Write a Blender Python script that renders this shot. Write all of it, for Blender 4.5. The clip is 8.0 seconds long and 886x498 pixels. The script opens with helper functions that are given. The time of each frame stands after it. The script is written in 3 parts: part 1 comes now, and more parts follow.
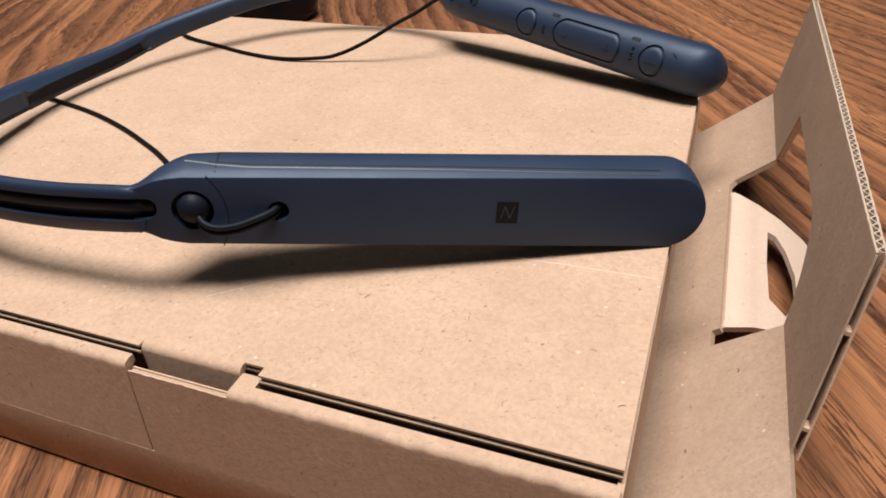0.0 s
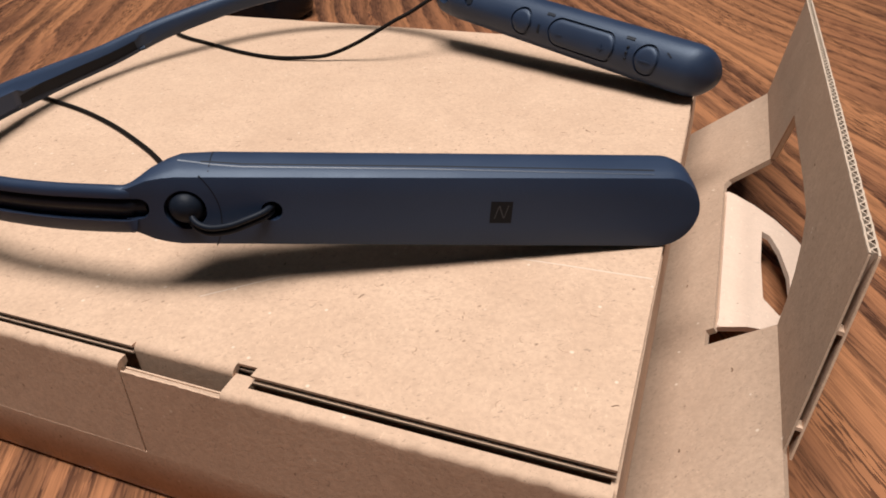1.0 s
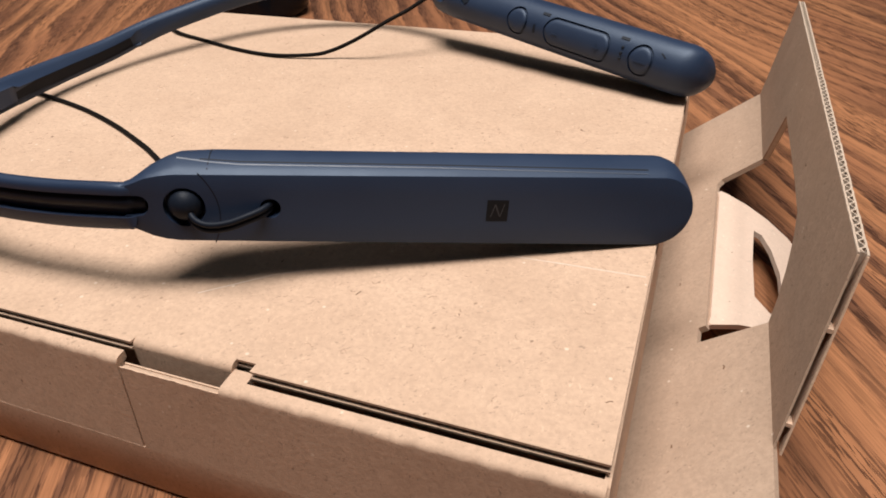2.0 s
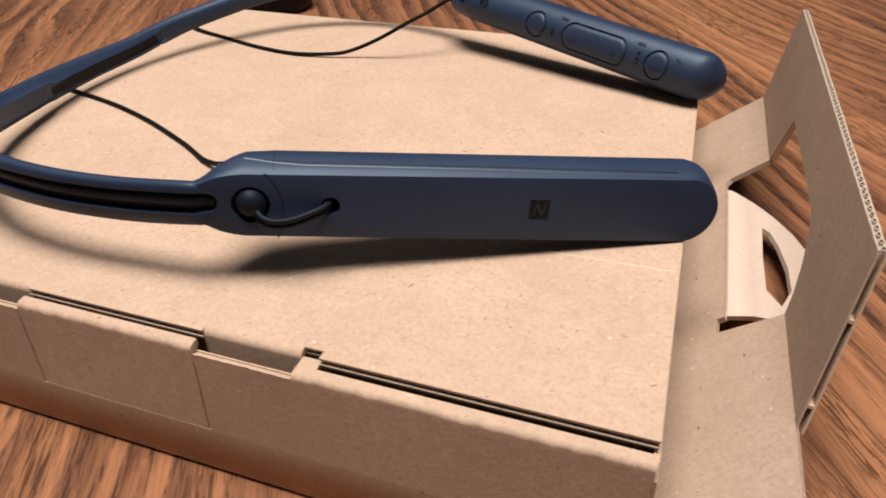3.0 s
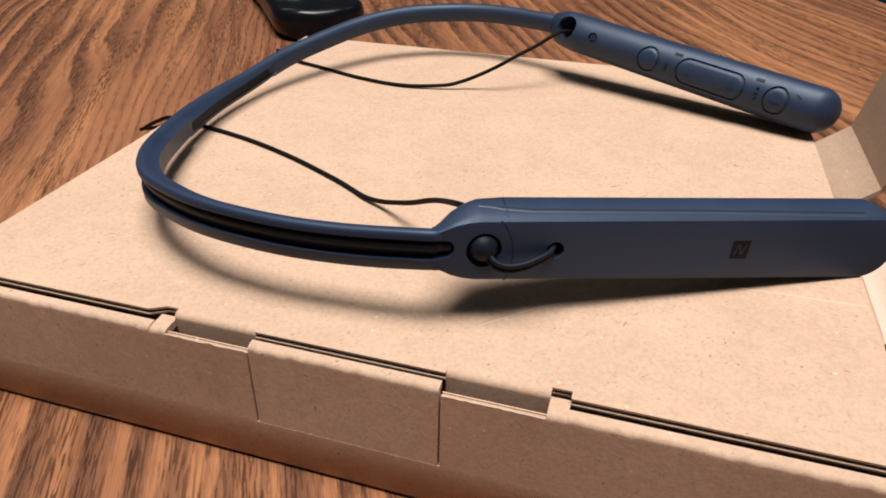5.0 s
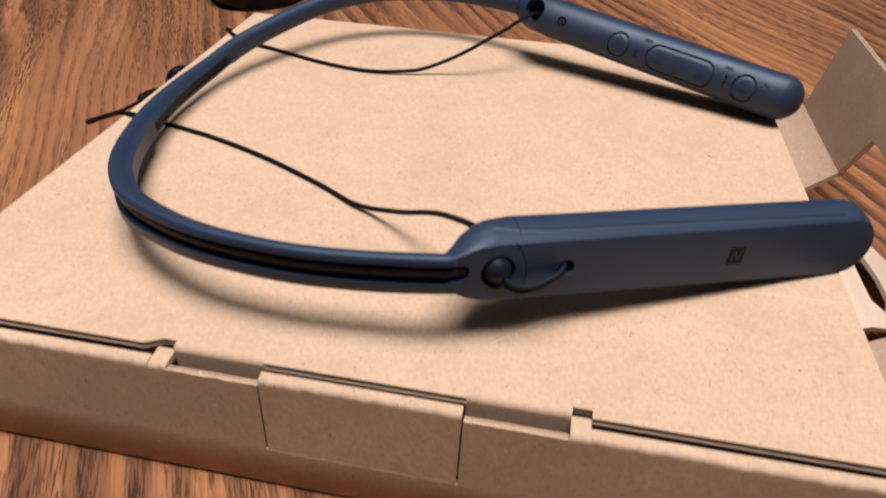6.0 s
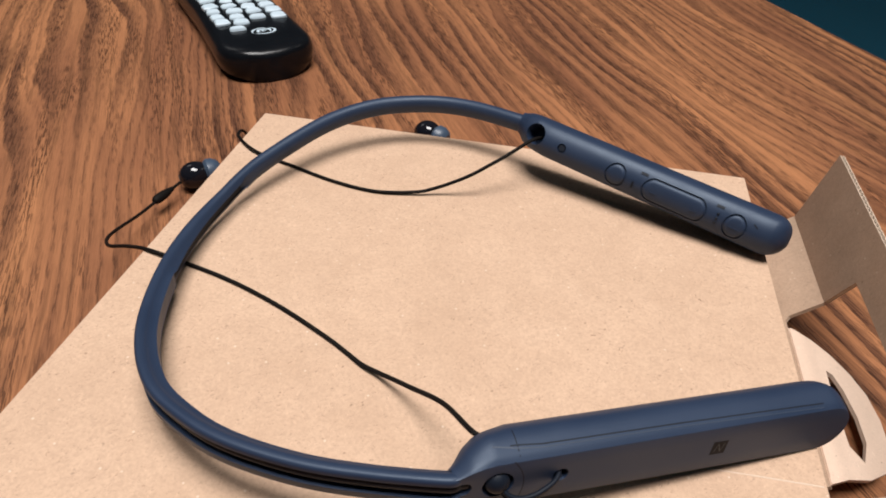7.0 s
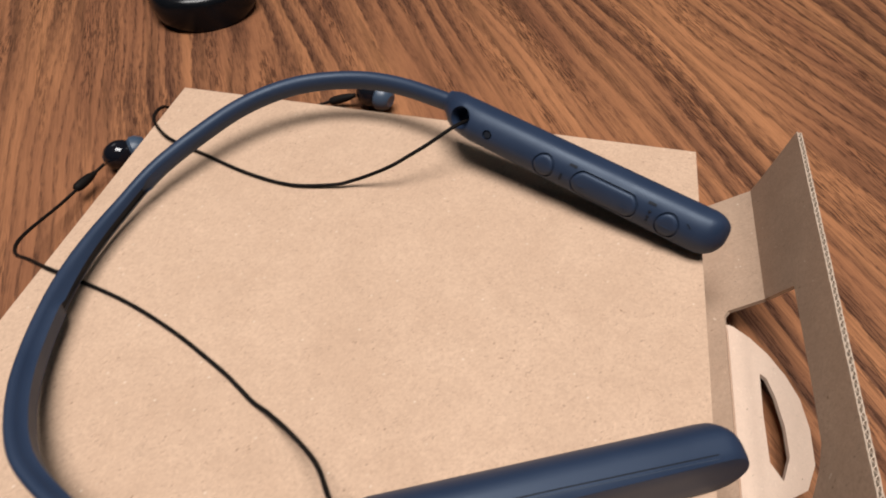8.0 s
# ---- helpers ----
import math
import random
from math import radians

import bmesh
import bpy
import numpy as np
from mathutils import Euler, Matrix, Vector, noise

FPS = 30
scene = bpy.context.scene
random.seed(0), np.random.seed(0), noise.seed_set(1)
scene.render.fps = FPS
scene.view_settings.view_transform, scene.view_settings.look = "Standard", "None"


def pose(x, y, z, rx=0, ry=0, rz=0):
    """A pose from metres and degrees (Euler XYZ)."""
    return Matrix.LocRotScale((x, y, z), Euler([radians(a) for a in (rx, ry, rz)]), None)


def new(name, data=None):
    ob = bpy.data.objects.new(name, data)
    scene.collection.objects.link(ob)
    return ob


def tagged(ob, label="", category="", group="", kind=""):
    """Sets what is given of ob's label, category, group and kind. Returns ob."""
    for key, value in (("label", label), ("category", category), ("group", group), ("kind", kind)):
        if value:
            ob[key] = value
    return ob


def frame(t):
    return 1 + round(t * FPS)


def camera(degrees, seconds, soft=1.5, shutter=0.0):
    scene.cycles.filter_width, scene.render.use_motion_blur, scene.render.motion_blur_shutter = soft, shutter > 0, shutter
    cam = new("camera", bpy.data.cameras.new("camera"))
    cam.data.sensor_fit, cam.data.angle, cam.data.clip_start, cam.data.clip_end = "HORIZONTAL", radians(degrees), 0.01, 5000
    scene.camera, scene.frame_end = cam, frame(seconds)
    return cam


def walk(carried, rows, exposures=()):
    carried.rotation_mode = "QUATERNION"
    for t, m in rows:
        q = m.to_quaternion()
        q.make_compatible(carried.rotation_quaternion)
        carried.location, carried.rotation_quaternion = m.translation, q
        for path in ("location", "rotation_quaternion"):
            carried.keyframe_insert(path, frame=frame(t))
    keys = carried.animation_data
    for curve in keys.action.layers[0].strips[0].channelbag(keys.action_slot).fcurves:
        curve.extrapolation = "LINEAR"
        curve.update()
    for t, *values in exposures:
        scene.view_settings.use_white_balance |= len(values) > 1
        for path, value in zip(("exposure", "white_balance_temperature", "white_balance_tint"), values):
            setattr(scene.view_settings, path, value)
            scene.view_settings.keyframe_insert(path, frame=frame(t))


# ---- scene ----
cam = camera(66.90, 8.0, soft=1.8, shutter=0.4)
H = 0.0345
PATH = [
    (0, 0.0593, -0.0610, 0.1103, 56.38, 2.50, 21.21),
    (0.5, 0.0595, -0.0610, 0.1103, 56.43, 2.46, 21.16),
    (1, 0.0596, -0.0606, 0.1103, 56.28, 2.34, 20.93),
    (1.5, 0.0598, -0.0606, 0.1104, 56.35, 2.38, 20.93),
    (2.8, 0.0543, -0.0698, 0.1153, 55.46, 0.78, 19.65),
    (3, 0.0499, -0.0729, 0.1172, 55.34, 0.73, 19.47),
    (3.2, 0.0438, -0.0759, 0.1193, 54.85, 0.20, 19.55),
    (3.5, 0.0346, -0.0811, 0.1219, 55.72, 0.63, 19.25),
    (4, 0.0229, -0.0849, 0.1248, 56.17, 0.45, 19.03),
    (4.5, 0.0102, -0.0891, 0.1265, 56.28, -0.44, 18.03),
    (4.7, 0.0074, -0.0897, 0.1266, 56.20, -0.11, 18.00),
    (5.8, -0.0120, -0.0881, 0.1302, 53.43, -1.13, 12.51),
    (6, -0.0156, -0.0841, 0.1368, 52.00, -1.80, 11.31),
    (6.2, -0.0171, -0.0816, 0.1461, 52.34, -1.70, 11.80),
    (6.5, -0.0219, -0.0748, 0.1621, 51.77, -1.84, 11.53),
    (6.7, -0.0215, -0.0678, 0.1728, 51.45, -1.80, 11.65),
    (7, -0.0223, -0.0633, 0.1819, 50.86, -2.08, 11.64),
    (7.3, -0.0183, -0.0524, 0.1885, 47.90, -2.20, 11.95),
    (7.5, -0.0147, -0.0438, 0.1961, 46.68, -1.90, 11.92),
    (7.8, -0.0036, -0.0288, 0.2005, 42.00, -0.95, 12.10),
    (8, 0.0056, -0.0206, 0.2003, 41.71, 0.33, 11.93),
]
walk(cam, [(t, pose(x, y, z, rx, ry, rz)) for t, x, y, z, rx, ry, rz in PATH], [(0, 0.0), (1.5, 0.0), (3.5, 0.02), (4.6, 0.08), (6.0, -0.02), (7.0, -0.08), (8.0, -0.23)])

# ---- light: flat panels in a white office ceiling, one of them almost overhead ----
world = bpy.data.worlds.new("world")
scene.world = world
world.use_nodes = True
world.node_tree.nodes["Background"].inputs[0].default_value = (1.0, 0.95, 0.9, 1)
world.node_tree.nodes["Background"].inputs[1].default_value = 0.015
CEILING, FLOOR = 1.95, -0.745
PANELS = [(0.03, -0.10, 67.0), (-1.9, 1.3, 4.0), (1.9, 1.3, 4.0)]
for px, py, watts in PANELS:
    lamp = bpy.data.lights.new("panel_light", "AREA")
    lamp.shape, lamp.size, lamp.size_y = "RECTANGLE", 1.16, 0.74
    lamp.energy, lamp.color = watts, (1.0, 0.965, 0.942)
    new("panel_light", lamp).matrix_world = pose(px, py, CEILING - 0.03)


# ---- materials ----
class Nodes:
    """A node material with short calls for the nodes in use."""

    def __init__(self, name, rough=0.5, metal=0.0):
        self.mat = bpy.data.materials.new(name)
        self.mat.use_nodes = True
        self.tree = self.mat.node_tree
        self.bsdf = self.tree.nodes["Principled BSDF"]
        self.bsdf.inputs["Roughness"].default_value = rough
        self.bsdf.inputs["Metallic"].default_value = metal
        self.place = self.tree.nodes.new("ShaderNodeTexCoord").outputs["Object"]

    def link(self, a, b):
        if hasattr(a, "is_output"):
            self.tree.links.new(a, b)
        else:
            b.default_value = a

    def mapped(self, scale, turn=0.0, source=None):
        n = self.tree.nodes.new("ShaderNodeMapping")
        n.vector_type = "TEXTURE" if turn else "POINT"
        if turn:
            n.inputs["Rotation"].default_value = (0, 0, turn)
            self.link(source or self.place, n.inputs["Vector"])
            m = self.tree.nodes.new("ShaderNodeMapping")
            m.inputs["Scale"].default_value = scale
            self.link(n.outputs[0], m.inputs["Vector"])
            return m.outputs[0]
        n.inputs["Scale"].default_value = scale
        self.link(source or self.place, n.inputs["Vector"])
        return n.outputs[0]

    def noise(self, vector, scale=1.0, detail=3.0, rough=0.55, distort=0.0):
        n = self.tree.nodes.new("ShaderNodeTexNoise")
        self.link(vector, n.inputs["Vector"])
        for key, v in (("Scale", scale), ("Detail", detail), ("Roughness", rough), ("Distortion", distort)):
            n.inputs[key].default_value = v
        return n.outputs[0]

    def voronoi(self, vector, scale):
        n = self.tree.nodes.new("ShaderNodeTexVoronoi")
        self.link(vector, n.inputs["Vector"])
        n.inputs["Scale"].default_value = scale
        return n.outputs["Distance"]

    def ramp(self, fac, *stops):
        n = self.tree.nodes.new("ShaderNodeValToRGB")
        self.link(fac, n.inputs[0])
        e = n.color_ramp.elements
        while len(e) < len(stops):
            e.new(0.5)
        for at, (pos, col) in zip(e, stops):
            at.position = pos
            at.color = (*col, 1) if hasattr(col, "__len__") else (col, col, col, 1)
        return n.outputs[0]

    def mix(self, fac, a, b, blend="MIX"):
        n = self.tree.nodes.new("ShaderNodeMix")
        n.data_type, n.blend_type = "RGBA", blend
        for v, i in ((fac, 0), (a, 6), (b, 7)):
            self.link((*v, 1) if isinstance(v, tuple) else v, n.inputs[i])
        return n.outputs[2]

    def math(self, op, a, b=0.0):
        n = self.tree.nodes.new("ShaderNodeMath")
        n.operation = op
        self.link(a, n.inputs[0])
        self.link(b, n.inputs[1])
        return n.outputs[0]

    def done(self, colour, bump=None, depth=0.0001, rough=None):
        self.link((*colour, 1) if isinstance(colour, tuple) else colour, self.bsdf.inputs["Base Color"])
        if rough is not None:
            self.link(rough, self.bsdf.inputs["Roughness"])
        if bump is not None:
            n = self.tree.nodes.new("ShaderNodeBump")
            n.inputs["Distance"].default_value = depth
            n.inputs["Strength"].default_value = 1.0
            self.link(bump, n.inputs["Height"])
            self.link(n.outputs[0], self.bsdf.inputs["Normal"])
        return self.mat


def kraft(name, light, dark, rough_look=1.0):
    """Recycled cardboard: cloudy tone, fine grain, dark fibres and pale specks."""
    n = Nodes(name, 0.88)
    cloud = n.noise(n.place, 45, 4, 0.6)
    grain = n.noise(n.place, 950, 4, 0.75)
    base = n.mix(n.ramp(cloud, (0.3, 0.0), (0.7, 1.0)), dark, light)
    base = n.mix(n.ramp(grain, (0.32, 0.46 * rough_look), (0.6, 0.0)), base, tuple(c * 0.70 for c in dark))
    mottle = n.noise(n.place, 300, 3, 0.6, 0.6)
    base = n.mix(n.ramp(mottle, (0.36, 0.16 * rough_look), (0.58, 0.0)), base, tuple(c * 0.70 for c in dark))
    fibre = n.noise(n.mapped((620, 1300, 900), 0.6), 1, 2, 0.5, 2.2)
    base = n.mix(n.ramp(fibre, (0.65, 0.0), (0.70, 0.60 * rough_look)), base, tuple(c * 0.4 for c in dark))
    fibre = n.noise(n.mapped((1300, 560, 900), 0.25), 1, 2, 0.5, 2.0)
    base = n.mix(n.ramp(fibre, (0.66, 0.0), (0.72, 0.3)), base, tuple(min(0.9, c * 1.45) for c in light))
    speck = n.voronoi(n.place, 190)
    base = n.mix(n.ramp(speck, (0.05, 0.5), (0.075, 0.0)), base, (0.78, 0.66, 0.52))
    dirt = n.voronoi(n.mapped((1, 1.6, 1), 1.0), 130)
    base = n.mix(n.ramp(dirt, (0.04, 0.65), (0.06, 0.0)), base, (0.16, 0.09, 0.05))
    return n.done(base, n.mix(0.5, grain, cloud), 0.00017)


def wood():
    """Oak-look laminate: soft bands, arched growth rings whose dark side is full of short pores."""
    n = Nodes("oak_laminate", 0.46)
    turn = radians(120)
    g = n.mapped((1, 1, 1), turn)
    low = n.noise(n.mapped((2.4, 7.5, 1), turn), 1, 2, 0.5)
    sway = n.noise(n.mapped((5, 26, 1), turn), 1, 3, 0.6, 0.3)
    wide = n.noise(n.mapped((2.6, 19, 1), turn), 1, 4, 0.55, 0.6)
    sep = n.tree.nodes.new("ShaderNodeSeparateXYZ")
    n.link(g, sep.inputs[0])
    across = n.math("ADD", sep.outputs[1], n.math("MULTIPLY", low, 0.095))
    across = n.math("ADD", across, n.math("MULTIPLY", sway, 0.010))
    ragged = n.noise(n.mapped((85, 520, 1), turn), 1, 3, 0.65)
    across = n.math("ADD", across, n.math("MULTIPLY", ragged, 0.0042))
    saw = n.math("FRACT", n.math("MULTIPLY", across, 74))
    fast = n.math("FRACT", n.math("MULTIPLY", across, 160))
    late = n.ramp(saw, (0.0, 0.0), (0.35, 0.15), (0.68, 0.85), (0.92, 1.0), (1.0, 0.0))
    thin = n.ramp(fast, (0.0, 0.0), (0.5, 0.1), (0.85, 1.0), (1.0, 0.0))
    base = n.mix(n.ramp(wide, (0.36, 0.0), (0.60, 1.0)), (0.255, 0.105, 0.052), (0.420, 0.182, 0.082))
    patch = n.ramp(n.noise(n.mapped((4, 13, 1), turn), 1, 2, 0.5, 0.4), (0.38, 0.15), (0.58, 0.92))
    dark = n.math("MULTIPLY", late, patch)
    base = n.mix(dark, base, (0.098, 0.043, 0.026))
    tight = n.math("MULTIPLY", thin, n.ramp(n.noise(n.mapped((2.2, 6, 1), turn), 1, 1), (0.40, 0.70), (0.60, 0.10)))
    base = n.mix(tight, base, (0.125, 0.053, 0.030))
    streak = n.noise(n.mapped((6, 150, 1), turn), 1, 4, 0.65, 0.4)
    base = n.mix(n.ramp(streak, (0.54, 0.0), (0.61, 0.40)), base, (0.070, 0.034, 0.018))
    pore = n.noise(n.mapped((100, 1500, 1), turn), 1, 2, 0.5, 0.2)
    where = n.math("MAXIMUM", n.math("MAXIMUM", dark, n.math("MULTIPLY", tight, 1.25)), n.ramp(n.noise(n.mapped((6, 60, 1), turn), 1, 2), (0.48, 0.10), (0.60, 0.80)))
    cut = n.math("MULTIPLY", n.ramp(pore, (0.520, 0.0), (0.535, 0.96)), where)
    base = n.mix(cut, base, (0.034, 0.014, 0.009))
    fine = n.noise(n.mapped((25, 2400, 1), turn), 1, 2)
    base = n.mix(n.ramp(fine, (0.38, 0.28), (0.55, 0.0)), base, (0.12, 0.05, 0.024))
    n.bsdf.inputs["Specular IOR Level"].default_value = 0.10
    return n.done(base, n.math("SUBTRACT", fine, cut), 0.00006, n.ramp(streak, (0.3, 0.55), (0.7, 0.42)))


def plastic(name, colour, rough, depth=0.00003, grain=2600):
    n = Nodes(name, rough)
    fine = n.noise(n.place, grain, 2)
    wear = n.noise(n.place, 60, 4, 0.6)
    base = n.mix(n.ramp(wear, (0.3, 0.0), (0.75, 0.35)), colour, tuple(min(1, c * 1.25 + 0.004) for c in colour))
    return n.done(base, fine, depth, n.ramp(wear, (0.3, rough * 0.92), (0.7, min(1, rough * 1.12))))


def plain(name, colour, rough, scale=30.0, depth=0.0004):
    n = Nodes(name, rough)
    cloud = n.noise(n.place, scale, 5, 0.65)
    base = n.mix(n.ramp(cloud, (0.3, 0.0), (0.7, 1.0)), tuple(c * 0.85 for c in colour), colour)
    return n.done(base, n.noise(n.place, scale * 12, 3), depth)


KRAFT = kraft("kraft_board", (0.598, 0.409, 0.286), (0.528, 0.353, 0.242))
KRAFT_IN = kraft("kraft_inside", (0.49, 0.342, 0.242), (0.42, 0.288, 0.20))
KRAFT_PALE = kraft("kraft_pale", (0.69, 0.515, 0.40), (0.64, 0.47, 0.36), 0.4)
FLUTE = plain("flute_paper", (0.56, 0.43, 0.325), 0.9, 900, 0.0001)
TORN = plain("torn_paper", (0.69, 0.54, 0.42), 0.9, 900, 0.0001)
HAIR = plain("paper_fibre", (0.30, 0.185, 0.115), 0.9, 900, 0.0001)
FLECK_SHADE = plain("dark_fibre_core_shade", (0.20, 0.115, 0.065), 0.9, 900, 0.0001)
WOOD = wood()
SLATE = plastic("slate_plastic", (0.0165, 0.0275, 0.0560), 0.47)
SLATE_PALE = plastic("slate_print", (0.017, 0.019, 0.025), 0.5)
RUBBER = plastic("dark_rubber", (0.006, 0.009, 0.016), 0.5)
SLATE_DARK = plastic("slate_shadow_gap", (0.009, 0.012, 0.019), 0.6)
MARK = plastic("printed_mark", (0.0065, 0.007, 0.009), 0.6)
LINE = plastic("mould_line_glint", (0.030, 0.043, 0.070), 0.4)
CABLE = plastic("cable_rubber", (0.007, 0.0055, 0.005), 0.6)
GLOSS = plastic("gloss_black", (0.006, 0.006, 0.009), 0.08, 0.000004)
SILICONE = plastic("silicone", (0.045, 0.068, 0.105), 0.38)
REMOTE = plastic("remote_black", (0.004, 0.0045, 0.006), 0.24, 0.00001)
KEY_RUBBER = plastic("pale_rubber_key", (0.50, 0.60, 0.67), 0.5)
SLATE.node_tree.nodes["Principled BSDF"].inputs["Specular IOR Level"].default_value = 0.45
SLATE.node_tree.nodes["Principled BSDF"].inputs["Specular Tint"].default_value = (0.74, 0.86, 1.0, 1)
RUBBER.node_tree.nodes["Principled BSDF"].inputs["Specular IOR Level"].default_value = 0.15
for dull, level in ((MARK, 0.15), (SLATE_DARK, 0.2), (REMOTE, 0.28)):
    dull.node_tree.nodes["Principled BSDF"].inputs["Specular IOR Level"].default_value = level
CABLE.node_tree.nodes["Principled BSDF"].inputs["Specular IOR Level"].default_value = 0.08
CARPET = plain("teal_carpet", (0.013, 0.18, 0.29), 0.95, 140, 0.004)
PAINT = plain("wall_paint", (0.34, 0.36, 0.38), 0.8, 8, 0.0006)
CEIL = plain("ceiling_tile", (0.78, 0.77, 0.74), 0.9, 60, 0.001)
STEEL = plastic("black_steel", (0.02, 0.02, 0.022), 0.4)
DIFFUSER = plastic("white_diffuser", (0.85, 0.85, 0.83), 0.5)


# ---- building helpers ----
def part(name, bm, material, parent=None, label="", smooth=40):
    me = bpy.data.meshes.new(name)
    if not isinstance(bm, bpy.types.Mesh):
        bmesh.ops.recalc_face_normals(bm, faces=bm.faces)
        bm.to_mesh(me)
        bm.free()
    else:
        me = bm
    me.materials.clear()
    me.materials.append(material)
    if smooth:
        me.shade_smooth()
        me.set_sharp_from_angle(angle=radians(smooth))
    ob = new(name, me)
    if parent is not None:
        ob.parent = parent
        ob.matrix_parent_inverse = Matrix.Translation(-parent.location)
    if label:
        ob["label"] = label
    return ob


def thing(name, place, label, category, group="", kind=""):
    ob = new(name)
    ob.location = place
    ob.empty_display_size = 0.01
    return tagged(ob, label, category, group, kind)


def block(a, b, bevel=0.0, bm=None):
    """A box from corner a to corner b."""
    bm = bm or bmesh.new()
    made = bmesh.ops.create_cube(bm, size=1)["verts"]
    for v in made:
        v.co = [a[i] + (v.co[i] + 0.5) * (b[i] - a[i]) for i in range(3)]
    if bevel:
        bmesh.ops.bevel(bm, geom=list({e for v in made for e in v.link_edges}), offset=bevel, segments=2, affect="EDGES")
    return bm


def sheet(loops, origin, ex, ey, thick):
    """A flat board: an outline and holes in its plane (origin, ex, ey), with thickness along ex x ey."""
    bm = bmesh.new()
    origin, ex, ey = Vector(origin), Vector(ex).normalized(), Vector(ey).normalized()
    normal = ex.cross(ey).normalized()
    edges = []
    for loop in loops:
        vs = [bm.verts.new(origin + ex * a + ey * b) for a, b in loop]
        edges += [bm.edges.new((vs[i], vs[(i + 1) % len(vs)])) for i in range(len(vs))]
    bmesh.ops.triangle_fill(bm, use_beauty=True, use_dissolve=False, edges=edges)
    top = bmesh.ops.extrude_face_region(bm, geom=list(bm.faces))["geom"]
    for v in top:
        if isinstance(v, bmesh.types.BMVert):
            v.co += normal * thick
    return bm


def smooth_path(points, steps=8):
    """Catmull-Rom through the points."""
    p = [Vector(q) for q in points]
    p = [2 * p[0] - p[1], *p, 2 * p[-1] - p[-2]]
    out = []
    for i in range(1, len(p) - 2):
        a, b, c, d = p[i - 1:i + 3]
        for k in range(steps):
            t = k / steps
            out.append(0.5 * (2 * b + (c - a) * t + (2 * a - 5 * b + 4 * c - d) * t * t + (3 * b - a - 3 * c + d) * t ** 3))
    return out + [p[-2]]


def skin(bm, rings, closed=True, caps=True):
    """Faces between rings of points."""
    rows = [[bm.verts.new(v) for v in ring] for ring in rings]
    n = len(rows[0])
    for a, b in zip(rows, rows[1:]):
        for i in range(n if closed else n - 1):
            bm.faces.new((a[i], a[(i + 1) % n], b[(i + 1) % n], b[i]))
    if caps:
        bm.faces.new(rows[0])
        bm.faces.new(rows[-1])
    return bm


def tube(points, radius, sides=10, steps=8, bm=None):
    """A round cable along points; radius a number or a function of 0..1."""
    path = smooth_path(points, steps) if steps else [Vector(p) for p in points]
    rings, side = [], Vector((0.3, 0.5, 0.8))
    for i, p in enumerate(path):
        ahead = (path[min(i + 1, len(path) - 1)] - path[max(i - 1, 0)]).normalized()
        side = (side - ahead * side.dot(ahead)).normalized()
        up = ahead.cross(side)
        r = radius(i / (len(path) - 1)) if callable(radius) else radius
        rings.append([p + r * (math.cos(a) * side + math.sin(a) * up) for a in (2 * math.pi * k / sides for k in range(sides))])
    return skin(bm or bmesh.new(), rings)


def ball(centre, radii, axis=None, bm=None, seg=20):
    bm = bm or bmesh.new()
    made = bmesh.ops.create_uvsphere(bm, u_segments=seg, v_segments=seg // 2 + 2, radius=1)["verts"]
    turn = Vector(axis).to_track_quat("Z", "Y").to_matrix() if axis is not None else Matrix.Identity(3)
    for v in made:
        v.co = Vector(centre) + turn @ Vector((v.co[0] * radii[0], v.co[1] * radii[1], v.co[2] * radii[2]))
    return bm


def rod(a, b, r, sides=24, r2=None, bm=None):
    a, b = Vector(a), Vector(b)
    turn = (b - a).to_track_quat("Z", "Y").to_matrix()
    ring = lambda c, q: [c + turn @ Vector((q * math.cos(k), q * math.sin(k), 0)) for k in (2 * math.pi * i / sides for i in range(sides))]
    return skin(bm or bmesh.new(), [ring(a, r), ring(b, r if r2 is None else r2)])


def carve(bm, cutters):
    """The solid bm less the cutters, as a mesh."""
    def temp(b):
        me = bpy.data.meshes.new("tool")
        bmesh.ops.recalc_face_normals(b, faces=b.faces)
        b.to_mesh(me)
        b.free()
        return new("tool", me)
    body, tools = temp(bm), [temp(c) for c in cutters]
    for t in tools:
        mod = body.modifiers.new("cut", "BOOLEAN")
        mod.operation, mod.object, mod.solver = "DIFFERENCE", t, "EXACT"
    me = bpy.data.meshes.new_from_object(body.evaluated_get(bpy.context.evaluated_depsgraph_get()))
    for o in (body, *tools):
        old = o.data
        bpy.data.objects.remove(o)
        bpy.data.meshes.remove(old)
    return me


def lerp(x, *table):
    return float(np.interp(x, [a for a, _ in table], [b for _, b in table]))


# ---- the room ----
R = 5.0
tagged(part("floor", block((-R, -R, FLOOR - 0.1), (R, R, FLOOR)), CARPET, smooth=0), "dark teal carpet floor below the table", "floor", kind="structure")
tagged(part("ceiling", block((-R, -R, CEILING), (R, R, CEILING + 0.1)), CEIL, smooth=0), "white tiled office ceiling", "ceiling", kind="structure")
for nm, a, b in (("wall_north", (-R, R, FLOOR), (R, R + 0.12, CEILING)), ("wall_south", (-R, -R - 0.12, FLOOR), (R, -R, CEILING)),
                 ("wall_east", (R, -R, FLOOR), (R + 0.12, R, CEILING)), ("wall_west", (-R - 0.12, -R, FLOOR), (-R, R, CEILING))):
    tagged(part(nm, block(a, b), PAINT, smooth=0), "plain grey painted office wall", "wall", kind="structure")
